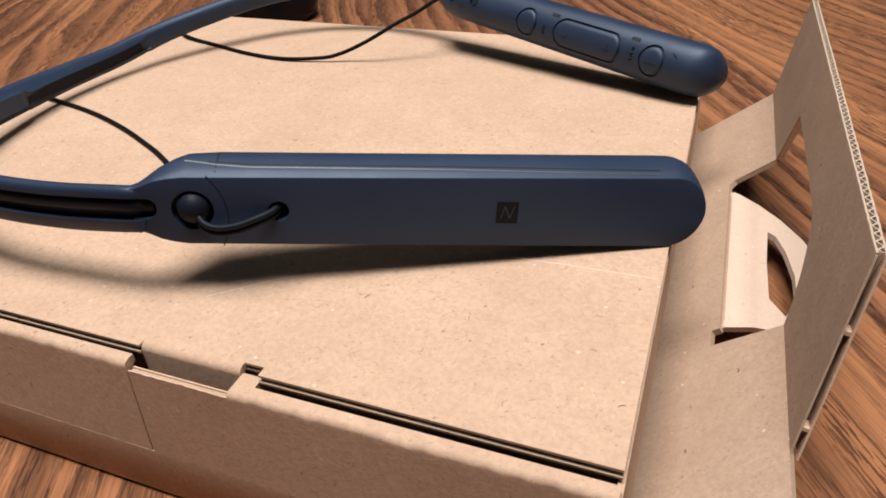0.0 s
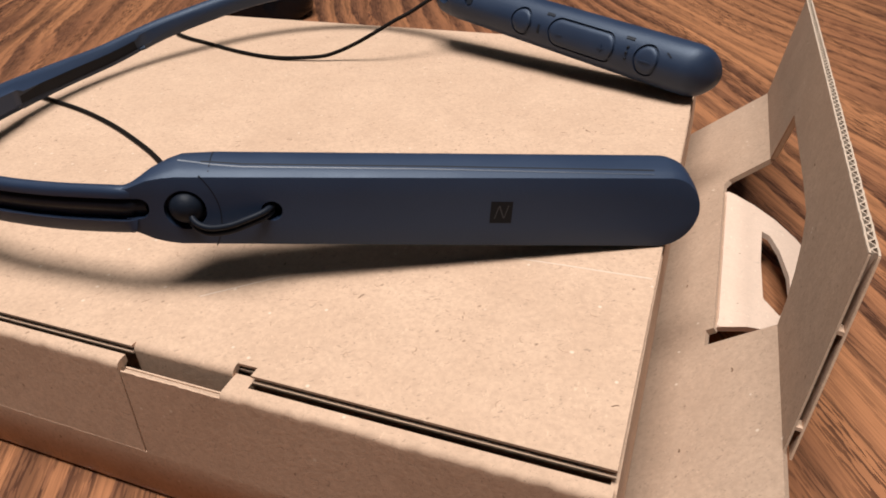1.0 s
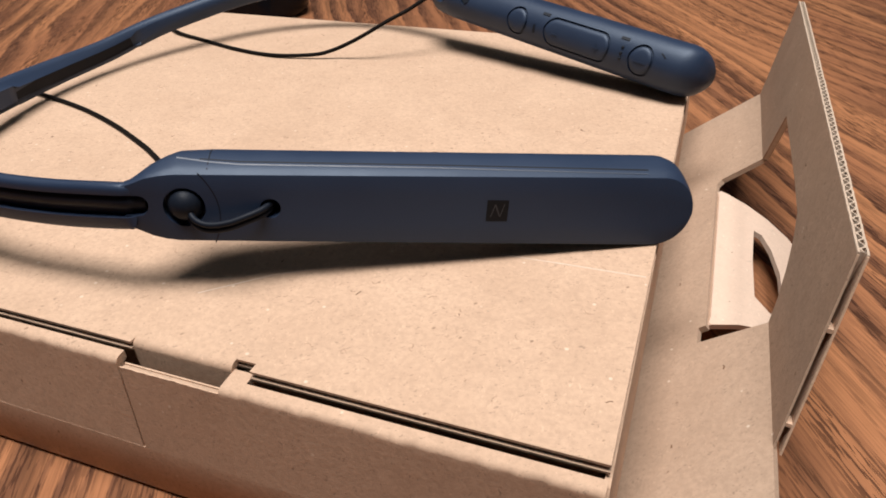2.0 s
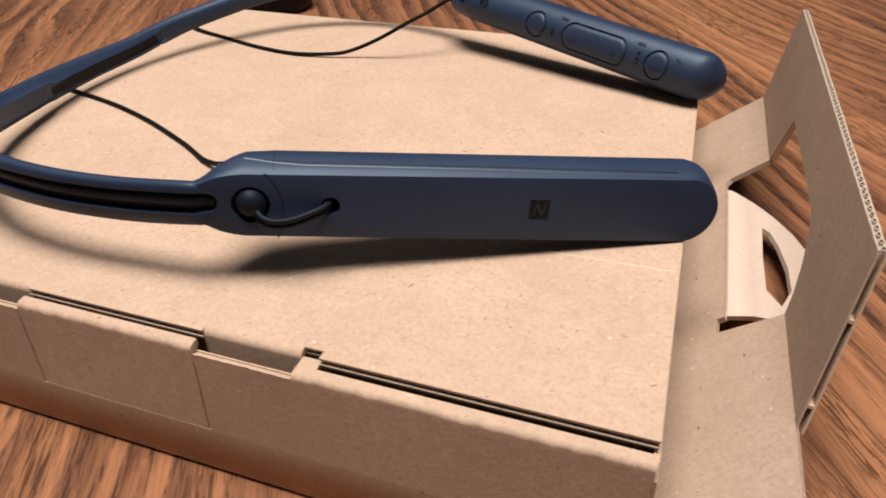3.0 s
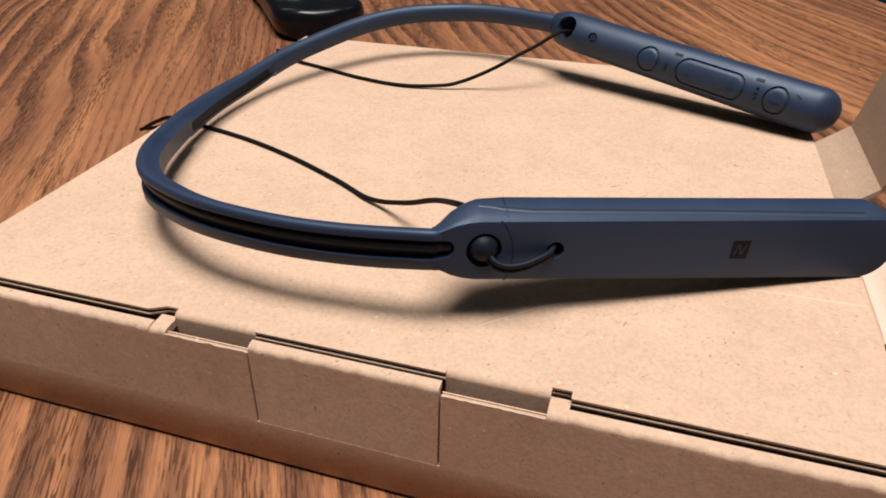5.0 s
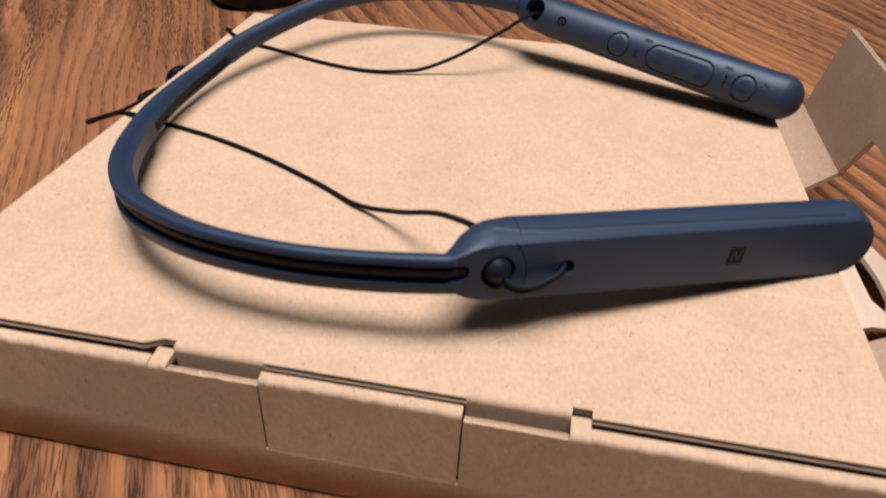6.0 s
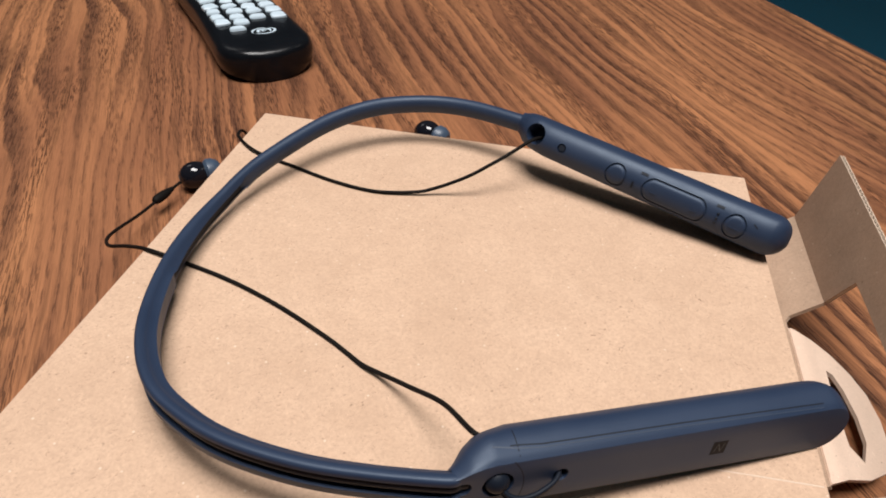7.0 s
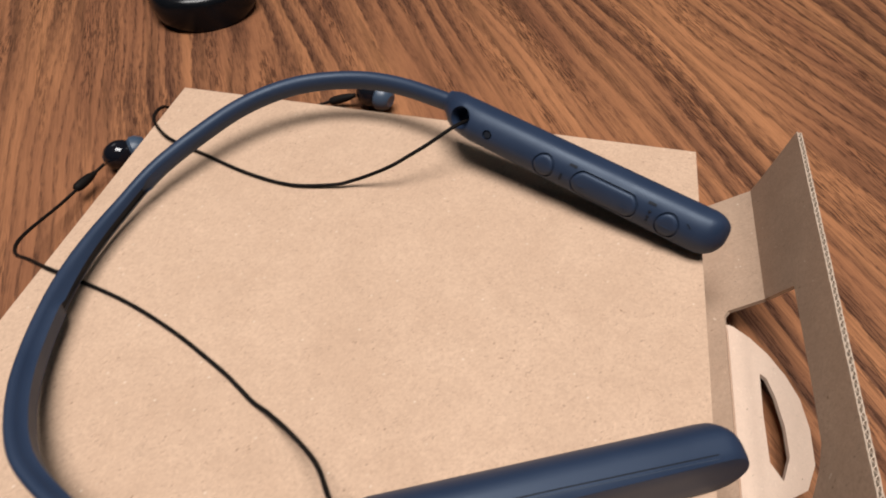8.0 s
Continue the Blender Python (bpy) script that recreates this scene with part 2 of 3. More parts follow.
for px, py, watts in PANELS:
    fixture = thing("ceiling_light", (px, py, CEILING), "flat white ceiling panel light, switched on", "ceiling light", "ceiling panel lights")
    bm = bmesh.new()
    for sy in (-1, 1):
        block((px + sy * 0.605 - 0.02, py - 0.41, CEILING - 0.025), (px + sy * 0.605 + 0.02, py + 0.41, CEILING), bm=bm)
        block((px - 0.585, py + sy * 0.39 - 0.02, CEILING - 0.025), (px + 0.585, py + sy * 0.39 + 0.02, CEILING), bm=bm)
    part("frame", bm, STEEL, fixture, smooth=0)
    part("diffuser", block((px - 0.585, py - 0.37, CEILING - 0.012), (px + 0.585, py + 0.37, CEILING)), DIFFUSER, fixture, smooth=0)

# ---- the table ----
G, S = Vector((-0.5, 0.866, 0)), Vector((0.866, 0.5, 0))  # along the grain, across it
table = thing("table", (-0.1, 0.3, FLOOR), "large table with a streaky brown oak-look top", "table")


def slab(g0, g1, s0, s1, z0, z1, bevel):
    bm = block((g0, s0, z0), (g1, s1, z1), bevel)
    for v in bm.verts:
        v.co = G * v.co[0] + S * v.co[1] + Vector((0, 0, v.co[2]))
    return bm


part("tabletop", slab(-0.55, 1.45, -0.81, 0.39, -0.03, 0, 0.002), WOOD, table)
for g in (-0.45, 1.35):
    for s in (-0.7, 0.28):
        part("leg", slab(g - 0.025, g + 0.025, s - 0.025, s + 0.025, FLOOR, -0.0305, 0.003), STEEL, table, "black square steel leg")

# ---- the cardboard box ----
X0, X1, YB, T = -0.1518, 0.0578, 0.1913, 0.0015
carton = thing("cardboard_box", (-0.047, 0.095, 0), "shallow brown corrugated mailer box, its side flap folded open", "box")
NL, NR = (-0.0887, -0.0858), (-0.0042, -0.0004)  # notches in the lid's front edge
TL, TR = -0.0660, -0.0246  # the tuck tab
LOW = 0.0128


def extruded(profile, x0, x1):
    """A (y, z) profile drawn along x."""
    n = max(2, int((x1 - x0) / 0.0012))
    wave = lambda x: 0.00022 * noise.noise((x * 420, 0, 3)) + 0.00015 * noise.noise((x * 90, 2, 0))
    ring = lambda x: [(x, y + wave(x) * (z > LOW + 0.012 and y < -0.0024), z + wave(x) * (z > LOW + 0.012 and -0.0040 < y < -0.0024)) for y, z in profile]
    return skin(bmesh.new(), [ring(x0 + (x1 - x0) * i / n) for i in range(n + 1)])


def arc(cy, cz, r, a0, a1, n=7):
    return [(cy + r * math.cos(radians(a0 + (a1 - a0) * i / n)), cz + r * math.sin(radians(a0 + (a1 - a0) * i / n))) for i in range(n + 1)]


def lip(top, reach, z0):
    """Front wall: rises, bends over a worn edge and slopes back to y = reach."""
    knee = arc(-0.0022, top - 0.0013, 0.0012, 177, 98, 7)
    outer = [(-0.0046, z0), (-0.00455, z0 + 0.0006), (-0.00346, top - 0.0020), *knee, (reach, top)]
    inner = [(reach, top - T), (-0.0020, top - T - 0.0006), (-0.0034 + T, top - 0.0030), (-0.0046 + T, z0)]
    return outer + inner


def stub(top, z0, back=0.0):
    """One paper liner of the front wall, cut off level below the lid."""
    return [(-0.0046 + back, z0), (-0.0034 + back, top), (-0.0031 + back, top), (-0.0043 + back, z0)]


def askew(bm):
    for v in bm.verts:
        if v.co.y < 0.05:
            v.co.y += 0.010 * v.co.x
    return bm


bm = extruded([(-0.0046, 0.0005), (-0.0051, 0.0012), (-0.0046, LOW), (-0.0046 + T, LOW), (-0.0051 + T, 0.0012)], X0, X1)
front = part("front_wall", askew(bm), KRAFT, carton)
for a, b in ((X0, NL[0] - 0.001), (NR[1], X1)):
    part("rolled_lip", askew(extruded(lip(H - 0.0012, -0.0010 if b < 0 else -0.0009, LOW), a, b)), KRAFT, front)
for a, b in ((NL[0] - 0.001, NL[1]), (NR[0], NR[1])):
    part("notch_lip", askew(extruded(lip(H - (0.0016 if a < -0.05 else 0.0014), 0.0016, LOW), a, b)), KRAFT, front)
for a, b in ((NL[1], TL - 0.0002), (TR + 0.0002, NR[0])):
    part("paper_liner", askew(extruded(stub(H - 0.0024, LOW), a, b)), KRAFT, front)
    part("paper_liner", askew(extruded(stub(H - 0.0026, LOW, T - 0.0003), a, b)), KRAFT, front)
    part("fluted_core", askew(extruded([(-0.0043, LOW), (-0.0030, H - 0.0029), (-0.0021, H - 0.0029), (-0.0034, LOW)], a, b)), KRAFT_IN, front)
bm = extruded(lip(H - 0.0007, -0.0011, LOW), TL + 0.0002, TR - 0.0002)
for v in bm.verts:
    k = (v.co.z - LOW) / (H - LOW)
    mid = (TL + TR) / 2
    v.co.x = mid + (v.co.x - mid) * (1 - 0.004 * (1 - k))
    v.co.y += 0.00003 + 0.00005 * min(1.0, k * 5)
part("tuck_tab", askew(bm), KRAFT, carton)
# the lid: flat board, a rounded fold going down behind the tab, cut edges beside it
fold = [(0.006, H), *arc(0.0022, H - 0.0015, 0.0015, 90, 178), (0.0007, H - 0.012), (0.0007 + T, H - 0.012), *arc(0.0022 + 0.0002, H - 0.0017, 0.0003, 178, 90), (0.006, H - T)]
outline = [(X0, 0.0007), (NL[0] - 0.0035, 0.0007), (NL[0], 0.0026), (NL[1], 0.0026), (NL[1], 0.0060), (TL, 0.0060), (TL, 0.0005), (TR, 0.0005), (TR, 0.0060), (NR[0], 0.0060), (NR[0], 0.0026), (NR[1], 0.0026),
           (NR[1], 0.0007), (X1, 0.0007), (X1 + 0.0002, 0.09), (X1, YB), (X0, YB)]
lid_bm = sheet([outline], (0, 0, H - 0.0005), (1, 0, 0), (0, 1, 0), 0.0005)
lid = part("lid", askew(lid_bm), KRAFT, carton)
core = [(min(x, X1 - 0.0013), y + (0.0022 if y < 0.05 else 0)) for x, y in outline]
# the core takes the dark fleck brown, shade of the open edge as colour
part("fluted_core", askew(sheet([core], (0, 0, H - 0.0013), (1, 0, 0), (0, 1, 0), 0.0008)), FLECK_SHADE, lid, smooth=0)
part("lower_liner", askew(sheet([[(x, y - (0.0002 if y < 0.002 else 0)) for x, y in outline]], (0, 0, H - 0.0017), (1, 0, 0), (0, 1, 0), 0.0004)), KRAFT_IN, lid, smooth=0)
for a, b in ((NL[1], TL), (TR, NR[0])):
    part("front_fold", askew(extruded(fold, a, b)), KRAFT, lid)
# walls and floor
part("side_wall", block((X1 - 0.0031, 0.006, 0.0005), (X1 - 0.0016, YB - 0.003, H - 0.0023)), KRAFT_IN, carton, smooth=0)
part("side_wall", block((X0 + 0.0005, 0.0, 0.0005), (X0 + 0.002, YB - 0.003, H - 0.0023)), KRAFT, carton, smooth=0)
part("back_wall", block((X0 + 0.0005, YB - 0.0025, 0.0005), (X1 - 0.0005, YB - 0.001, H - 0.0023)), KRAFT, carton, smooth=0)
part("base", block((X0 + 0.0005, -0.003, 0), (X1 - 0.0005, YB - 0.001, T)), KRAFT, carton, smooth=0)
part("dust_flap", block((X0 + 0.004, 0.004, T + 0.0002), (X1 - 0.0006, 0.0055, H - 0.0025)), KRAFT_IN, carton, smooth=0)

# the hem hanging from the lid's edge, and small marks in its paper
part("side_hem", sheet([[(-0.0036, 0), (0.1850, 0), (0.1840, 0.0230), (-0.0006, 0.0230), (-0.0028, 0.0210)]], (X1 + 0.0003, 0, 0.0090), (0, 1, 0), (-0.0009, 0, 0.0230), 0.0010), KRAFT, lid)
for a, b, w in (((0.0290, 0.0457), (0.0397, 0.0462), 0.0003), ((0.0397, 0.0462), (0.0572, 0.0468), 0.0004), ((-0.0221, 0.0156), (-0.0114, 0.0253), 0.0003), ((-0.0114, 0.0253), (0.0010, 0.0330), 0.0002)):
    part("paper_crease", rod((*a, H - 0.45 * w), (*b, H - 0.45 * w), w * 0.7, 16), TORN, lid)
rng = random.Random(4)
MARKS = [(-0.0008, 0.0856, 0.0016, 0.2), (-0.0442, 0.0825, 0.0006, 1.0), (-0.1288, 0.1003, 0.0006, 0.5), (0.0557, 0.0128, 0.0012, 0.5), (0.0072, 0.0251, 0.0014, 1.2), (-0.0123, 0.0299, 0.0009, 1.6)]
MARKS += [(rng.uniform(-0.14, 0.05), rng.uniform(0.01, 0.185), rng.uniform(0.0003, 0.0009), rng.uniform(0, 3.1)) for i in range(34)]
for x, y, size, turn in MARKS:
    d = Vector((math.cos(turn), math.sin(turn), 0)) * size / 2
    part("paper_fleck", tube([Vector((x, y, H)) - d, Vector((x, y + size * 0.12, H + 0.00003)), Vector((x, y, H)) + d], 0.00009, 5, 3), FLECK_SHADE if size > 0.00055 else FLUTE, lid)

# curled fibres pressed into the lid's paper
frng, fibres = random.Random(21), bmesh.new()
for i in range(620):
    at = Vector((frng.uniform(X0 + 0.003, X1 - 0.003), frng.uniform(0.008, YB - 0.003), H + 0.00001))
    turn, bend, step = frng.uniform(0, 6.28), frng.uniform(-1.3, 1.3), frng.uniform(0.00016, 0.00045)
    curl = [at]
    for k in range(4):
        at = at + Vector((math.cos(turn), math.sin(turn), 0)) * step
        turn += bend * frng.uniform(0.4, 1.0)
        curl.append(at)
    tube(curl, frng.choice((0.00003, 0.00004, 0.00005)), 4, 2, fibres)
tagged(part("paper_fibre", fibres, HAIR, lid), kind="stuff")

# the opened side: a leaning panel, an upright flap and a tongue cut from both
HX, HZ = 0.0568, 0.0012
LEAN_DIR = Vector((0.0818 - HX, 0, 0.0208 - HZ))
W1 = LEAN_DIR.length
LEAN_DIR.normalize()


def bowed(bm, amount, k=34.0):
    for v in bm.verts:
        v.co += Vector((0.3, 0, 1)) * amount * math.sin(v.co.y * k + 0.6)
    return bm


panel = [(0.0015, 0), (0.1880, 0), (0.1892, W1), (0.1356, W1), (0.1342, 0.0195), (0.1325, 0.0180), (0.0640, 0.0180), (0.0640, 0.0162), (0.0588, 0.0162),
         (0.0586, 0.0225), (0.0582, W1), (0.0030, W1)]
flap = part("side_flap", sheet([panel], (HX, 0, HZ), (0, 1, 0), LEAN_DIR, T), KRAFT_IN, carton)
UP = Vector((0.0043, 0, 0.0325)).normalized()
W2 = 0.0330
upright = [(0.0246, -0.0010), (0.0582, 0), (0.0602, 0.0050), (0.0640, 0.0098), (0.0690, 0.0140), (0.0750, 0.0168), (0.0900, 0.0172), (0.1281, 0.0168),
           (0.1312, 0.0100), (0.1336, 0.0045), (0.1356, 0), (0.1892, 0), (0.1880, 0.0060), (0.1848, W2), (0.0350, W2)]
CREASE = Vector((0.0818, 0, 0.0208))
wall2 = part("tuck_flap", sheet([upright], CREASE, (0, 1, 0), UP, 0.00035), KRAFT_IN, carton)
inner = [(y - (0.0008 if y > 0.14 else 0) + (0.0050 if y < 0.04 else 0), w - (0.0060 if w > 0.03 else 0)) for y, w in upright]
OUT = Vector((0, 1, 0)).cross(UP)
part("fluted_core", sheet([inner], CREASE + OUT * 0.00035, (0, 1, 0), UP, 0.0010), FLUTE, wall2, smooth=0)
part("outer_liner", sheet([upright], CREASE + OUT * 0.00135, (0, 1, 0), UP, 0.00035), KRAFT, wall2)
# the wavy paper seen between the two liners along the top edge
wave, rows = bmesh.new(), []
for i in range(901):
    y = 0.0355 + (0.1846 - 0.0355) * i / 900
    off = 0.00085 + 0.00040 * math.sin(y / 0.0023 * 2 * math.pi)
    foot = CREASE + Vector((0, y, 0)) + OUT * off
    low, high = foot + UP * (W2 - 0.0062), foot + UP * (W2 + 0.0004)
    rows.append([low - OUT * 0.00016, low + OUT * 0.00016, high + OUT * 0.00016, high - OUT * 0.00016])
skin(wave, rows)
part("flute_wave", wave, FLUTE, wall2)
for off in (0.0, 0.00135):  # paper torn pale along the cut
    rim = bmesh.new()
    rows = []
    for i in range(121):
        y = 0.0352 + (0.1846 - 0.0352) * i / 120
        foot = CREASE + Vector((0, y, 0)) + OUT * off + UP * (W2 - 0.0002)
        high = 0.0005 + 0.00025 * noise.noise((y * 900, off * 5000, 0))
        rows.append([foot, foot + OUT * 0.00035, foot + OUT * 0.00035 + UP * high, foot + UP * high])
    part("torn_rim", skin(rim, rows), FLUTE, wall2)
for w in (0.0040, 0.0205):  # scraps of paper bridging the open edge
    y0 = 0.0252 + 0.0104 * w / W2
    part("paper_scrap", sheet([[(y0 - 0.0002, w), (y0 + 0.0020, w + 0.0001), (y0 + 0.0019, w + 0.0006), (y0 - 0.0001, w + 0.0007)]], CREASE + OUT * 0.0002, (0, 1, 0), UP, 0.0013), KRAFT, wall2)
tongue = [(0.0645, 0), (0.0690, 0.0075), (0.0715, 0.0150), (0.0770, 0.0225), (0.0860, 0.0262), (0.0980, 0.0264), (0.1080, 0.0245), (0.1155, 0.0205), (0.1220, 0.0150), (0.1265, 0.0090), (0.1290, 0.0035), (0.1296, 0)]
hole = [(0.0775, 0.0150), (0.0822, 0.0112), (0.0980, 0.0108), (0.1132, 0.0112), (0.1120, 0.0135), (0.1060, 0.0158), (0.0960, 0.0178), (0.0860, 0.0180)]
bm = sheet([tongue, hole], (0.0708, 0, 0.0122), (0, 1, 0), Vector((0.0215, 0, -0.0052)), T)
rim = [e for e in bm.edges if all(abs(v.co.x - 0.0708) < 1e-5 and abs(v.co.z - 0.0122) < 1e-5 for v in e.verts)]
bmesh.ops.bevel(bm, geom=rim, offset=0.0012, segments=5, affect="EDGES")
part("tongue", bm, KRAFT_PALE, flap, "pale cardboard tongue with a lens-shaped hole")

for y, w, size, plane, along, host in ((0.0855, 0.0229, 0.0008, CREASE, UP, wall2), (0.0846, 0.0101, 0.0009, Vector((HX, 0, HZ)), LEAN_DIR, flap), (0.0483, 0.0226, 0.0011, Vector((HX, 0, HZ)), LEAN_DIR, flap), (0.0300, 0.0130, 0.0007, Vector((HX, 0, HZ)), LEAN_DIR, flap)):
    at = plane + Vector((0, y, 0)) + along * w
    part("paper_fleck", tube([at - Vector((0, size / 2, 0)), at + along * size * 0.15, at + Vector((0, size / 2, 0))], 0.00016, 6, 3), FLECK_SHADE, host)

# ---- the neckband earphones ----
phones = thing("neckband_earphones", (-0.03, 0.09, H), "matte slate-blue wireless neckband earphones lying on the cardboard box", "earphones")
DEPTH, TIP = 0.0130, 0.0920


def half_height(u):
    if u > TIP - 0.0072:
        d = (u - (TIP - 0.0072)) / 0.0072
        return 0.0072 * math.sqrt(max(0.0, 1 - min(1, d) ** 2))
    return lerp(u, (-0.020, 0.0036), (-0.0150, 0.0037), (-0.0140, 0.0039), (-0.0128, 0.0044), (-0.0110, 0.0052), (-0.0085, 0.0057), (-0.0060, 0.0059), (0.0, 0.0060), (TIP - 0.0072, 0.0072))


def depth(u):
    d = lerp(u, (-0.020, 0.0044), (-0.0152, 0.0045), (-0.0138, 0.0056), (-0.0110, 0.0088), (-0.0080, 0.0110), (-0.0045, 0.0121), (0.0, DEPTH), (TIP - 0.010, DEPTH))
    if u > TIP - 0.009:
        d = DEPTH * (0.32 + 0.68 * math.sqrt(max(0.0, 1 - ((u - TIP + 0.009) / 0.009) ** 2)))
    return d


SWEEP = [88.4, 87.4, 85.8, 82, 78.3] + [74 - 162 * i / 24 for i in range(25)]


class Arm:
    """A frame along one arm: u along it, v up, s from its flat face towards the round one."""

    def __init__(self, seam, along, pitch, inward):
        c, p = radians(along), radians(pitch)
        self.p0 = Vector(seam)
        self.U = Vector((math.cos(c) * math.cos(p), math.sin(c) * math.cos(p), -math.sin(p)))
        self.N = Vector((-math.sin(c), math.cos(c), 0)) * inward
        self.V = self.U.cross(self.N) * inward
        self.V = self.V if self.V.z > 0 else -self.V

    def at(self, u, v, s):
        if v < 0:
            v *= 1 + lerp(u, (-0.018, 0.36), (-0.012, 0.20), (0.0, 0.17), (TIP - 0.0072, 0.0))
        return self.p0 + self.U * u + self.V * v + self.N * (s + v * lerp(u, (-0.0145, 0.0), (-0.0060, 0.11)))

    def skin_point(self, u, phi):
        """On the round side; phi 0 is its middle, 90 its top."""
        p = 2.0 / 2.5
        c, q = math.cos(radians(phi)), math.sin(radians(phi))
        s = max(0.0, c) ** p
        crown = lerp(s, (0, 0), (0.12, 0.00085), (0.42, 0.00200), (0.56, 0.0020), (0.75, 0.0013), (0.9, 0.0005), (1, 0)) if phi > 0 else 0.0
        crown *= min(1.0, half_height(u) / 0.006) * lerp(u, (-0.0145, 0.0), (-0.0060, 1.0))
        return self.at(u, half_height(u) * math.copysign(abs(q) ** p, q) + crown, depth(u) * s)

    def raised(self, u, phi, h):
        a, e = self.skin_point(u, phi), 0.0004
        n = (self.skin_point(u + e, phi) - a).cross(self.skin_point(u, phi + 2) - a).normalized()
        if n.dot(self.N) < 0 and abs(phi) < 60:
            n = -n
        return a + n * h

    def ring(self, u):
        h, e = half_height(u), 0.00028
        e = min(e, h * 0.3)
        face = [self.at(u, -h + e, 0), self.at(u, -h * 0.4, 0), self.at(u, h * 0.4, 0), self.at(u, h - e, 0), self.at(u, h - 0.3 * e, 0.2 * e)]
        return face + [self.skin_point(u, phi) for phi in SWEEP] + [self.at(u, -h + 0.3 * e, 0.2 * e)]

    def body(self):
        us = [-0.0150 + 0.0150 * i / 18 for i in range(18)] + [0.0849 * i / 30 for i in range(31)]
        us += [TIP - 0.0072 + 0.0072 * math.sin(math.pi / 2 * i / 14) for i in range(1, 14)] + [TIP - 0.00002]
        return skin(bmesh.new(), [self.ring(u) for u in us])


near = Arm((-0.0180, 0.0205, 0.0516), 27.0, 6.5, 1)
far_tip = Vector((0.0625, 0.1372, 0.0412))
far = Arm((0, 0, 0), -20.5, 6.5, -1)
far.p0 = far_tip - far.U * TIP - far.N * DEPTH / 2


def stadium(arm, u0, u1, v, r, s0, s1):
    ring = []
    for a in range(-90, 91, 15):
        ring.append((u1 + r * math.cos(radians(a)), v + r * math.sin(radians(a))))
    for a in range(90, 271, 15):
        ring.append((u0 + r * math.cos(radians(a)), v + r * math.sin(radians(a))))
    return skin(bmesh.new(), [[arm.at(u, w, s) for u, w in ring] for s in (s0, s1)])


BALL_U, HOLE_U = -0.0047, 0.0103
near_body = part("arm", carve(near.body(), [
    rod(near.at(BALL_U, -0.0003, -0.002), near.at(BALL_U, -0.0003, 0.0022), 0.0037),
    rod(near.at(HOLE_U, -0.0003, -0.002), near.at(HOLE_U, -0.0003, 0.004), 0.0019),
    stadium(near, -0.03, -0.0126, 0.0, 0.0018, -0.002, 0.0017)]), SLATE, phones, "slate-blue arm with a flat outer face", 28)
part("cable_ball", ball(near.at(BALL_U, -0.0002, 0.0014), (0.0031, 0.0031, 0.0031)), RUBBER, near_body, "dark rubber cable ball")
for dv, ds in ((0.00052, -0.0002), (-0.00052, 0.0002)):  # a doubled cable
    part("cable_loop", tube([near.at(BALL_U + u, v + dv, q + ds) for u, v, q in ((0.0006, -0.0010, 0.0), (0.0020, -0.0020, -0.0016), (0.0044, -0.0024, -0.0025), (0.0078, -0.0020, -0.0026),
                             (0.0114, -0.0011, -0.0018), (0.0137, -0.0006, -0.0006), (0.0150, -0.0003, 0.0012))], 0.00060), RUBBER, near_body)


def line_strip(points, normals, width, height):
    """A thin strip standing a little proud along points."""
    rows = []
    for i, (p, n) in enumerate(zip(points, normals)):
        ahead = (points[min(i + 1, len(points) - 1)] - points[max(i - 1, 0)]).normalized()
        side = ahead.cross(n).normalized() * width / 2
        rows.append([p - side - n * height, p - side + n * height, p + side + n * height, p + side - n * height])
    return skin(bmesh.new(), rows)


seam = [near.at(0.0014 - 0.0020 * ((v + 0.0015) / 0.006) ** 2, v, 0) for v in (0.0062 - 0.0124 * i / 14 for i in range(15))]
part("seam", line_strip(seam, [-near.N] * 15, 0.00022, 0.00003), SLATE_DARK, near_body)
over = [near.skin_point(-0.0004, 88 - 26 * i / 6) for i in range(7)]
part("seam", line_strip(over, [near.V] * 7, 0.00022, 0.00004), SLATE_DARK, near_body)


def phi_at(s):
    return math.degrees(math.acos(min(1, (s / DEPTH) ** (2.5 / 2))))


# mould line; the light its edge catches is painted as a paler slate
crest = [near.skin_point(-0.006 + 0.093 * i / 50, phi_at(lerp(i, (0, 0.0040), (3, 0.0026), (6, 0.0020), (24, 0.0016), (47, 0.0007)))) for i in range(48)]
part("mould_line", line_strip(crest, [(near.V * 0.88 - near.N * 0.47).normalized()] * 48, 0.00028, 0.00005), LINE, near_body, "mould line, its edge highlight put into a paler colour")
# no groove is cut here: a dark strip carries the groove's shade
groove_line = [near.skin_point(-0.002 + 0.089 * i / 50, phi_at(lerp(i, (0, 0.0034), (4, 0.0027), (24, 0.0023), (47, 0.0015)))) for i in range(48)]
part("mould_groove_shade", line_strip(groove_line, [(near.V * 0.9 - near.N * 0.42).normalized()] * 48, 0.00034, 0.00003), SLATE_DARK, near_body)
# printed square mark
MU, MS = 0.0525, 0.0021
part("printed_mark", skin(bmesh.new(), [[near.at(MU + a * MS, -0.0001 + b * MS, s) for a, b in ((-1, -1), (1, -1), (1, 1), (-1, 1))] for s in (-0.00003, 0.0005)]), MARK, near_body, "black printed square mark")
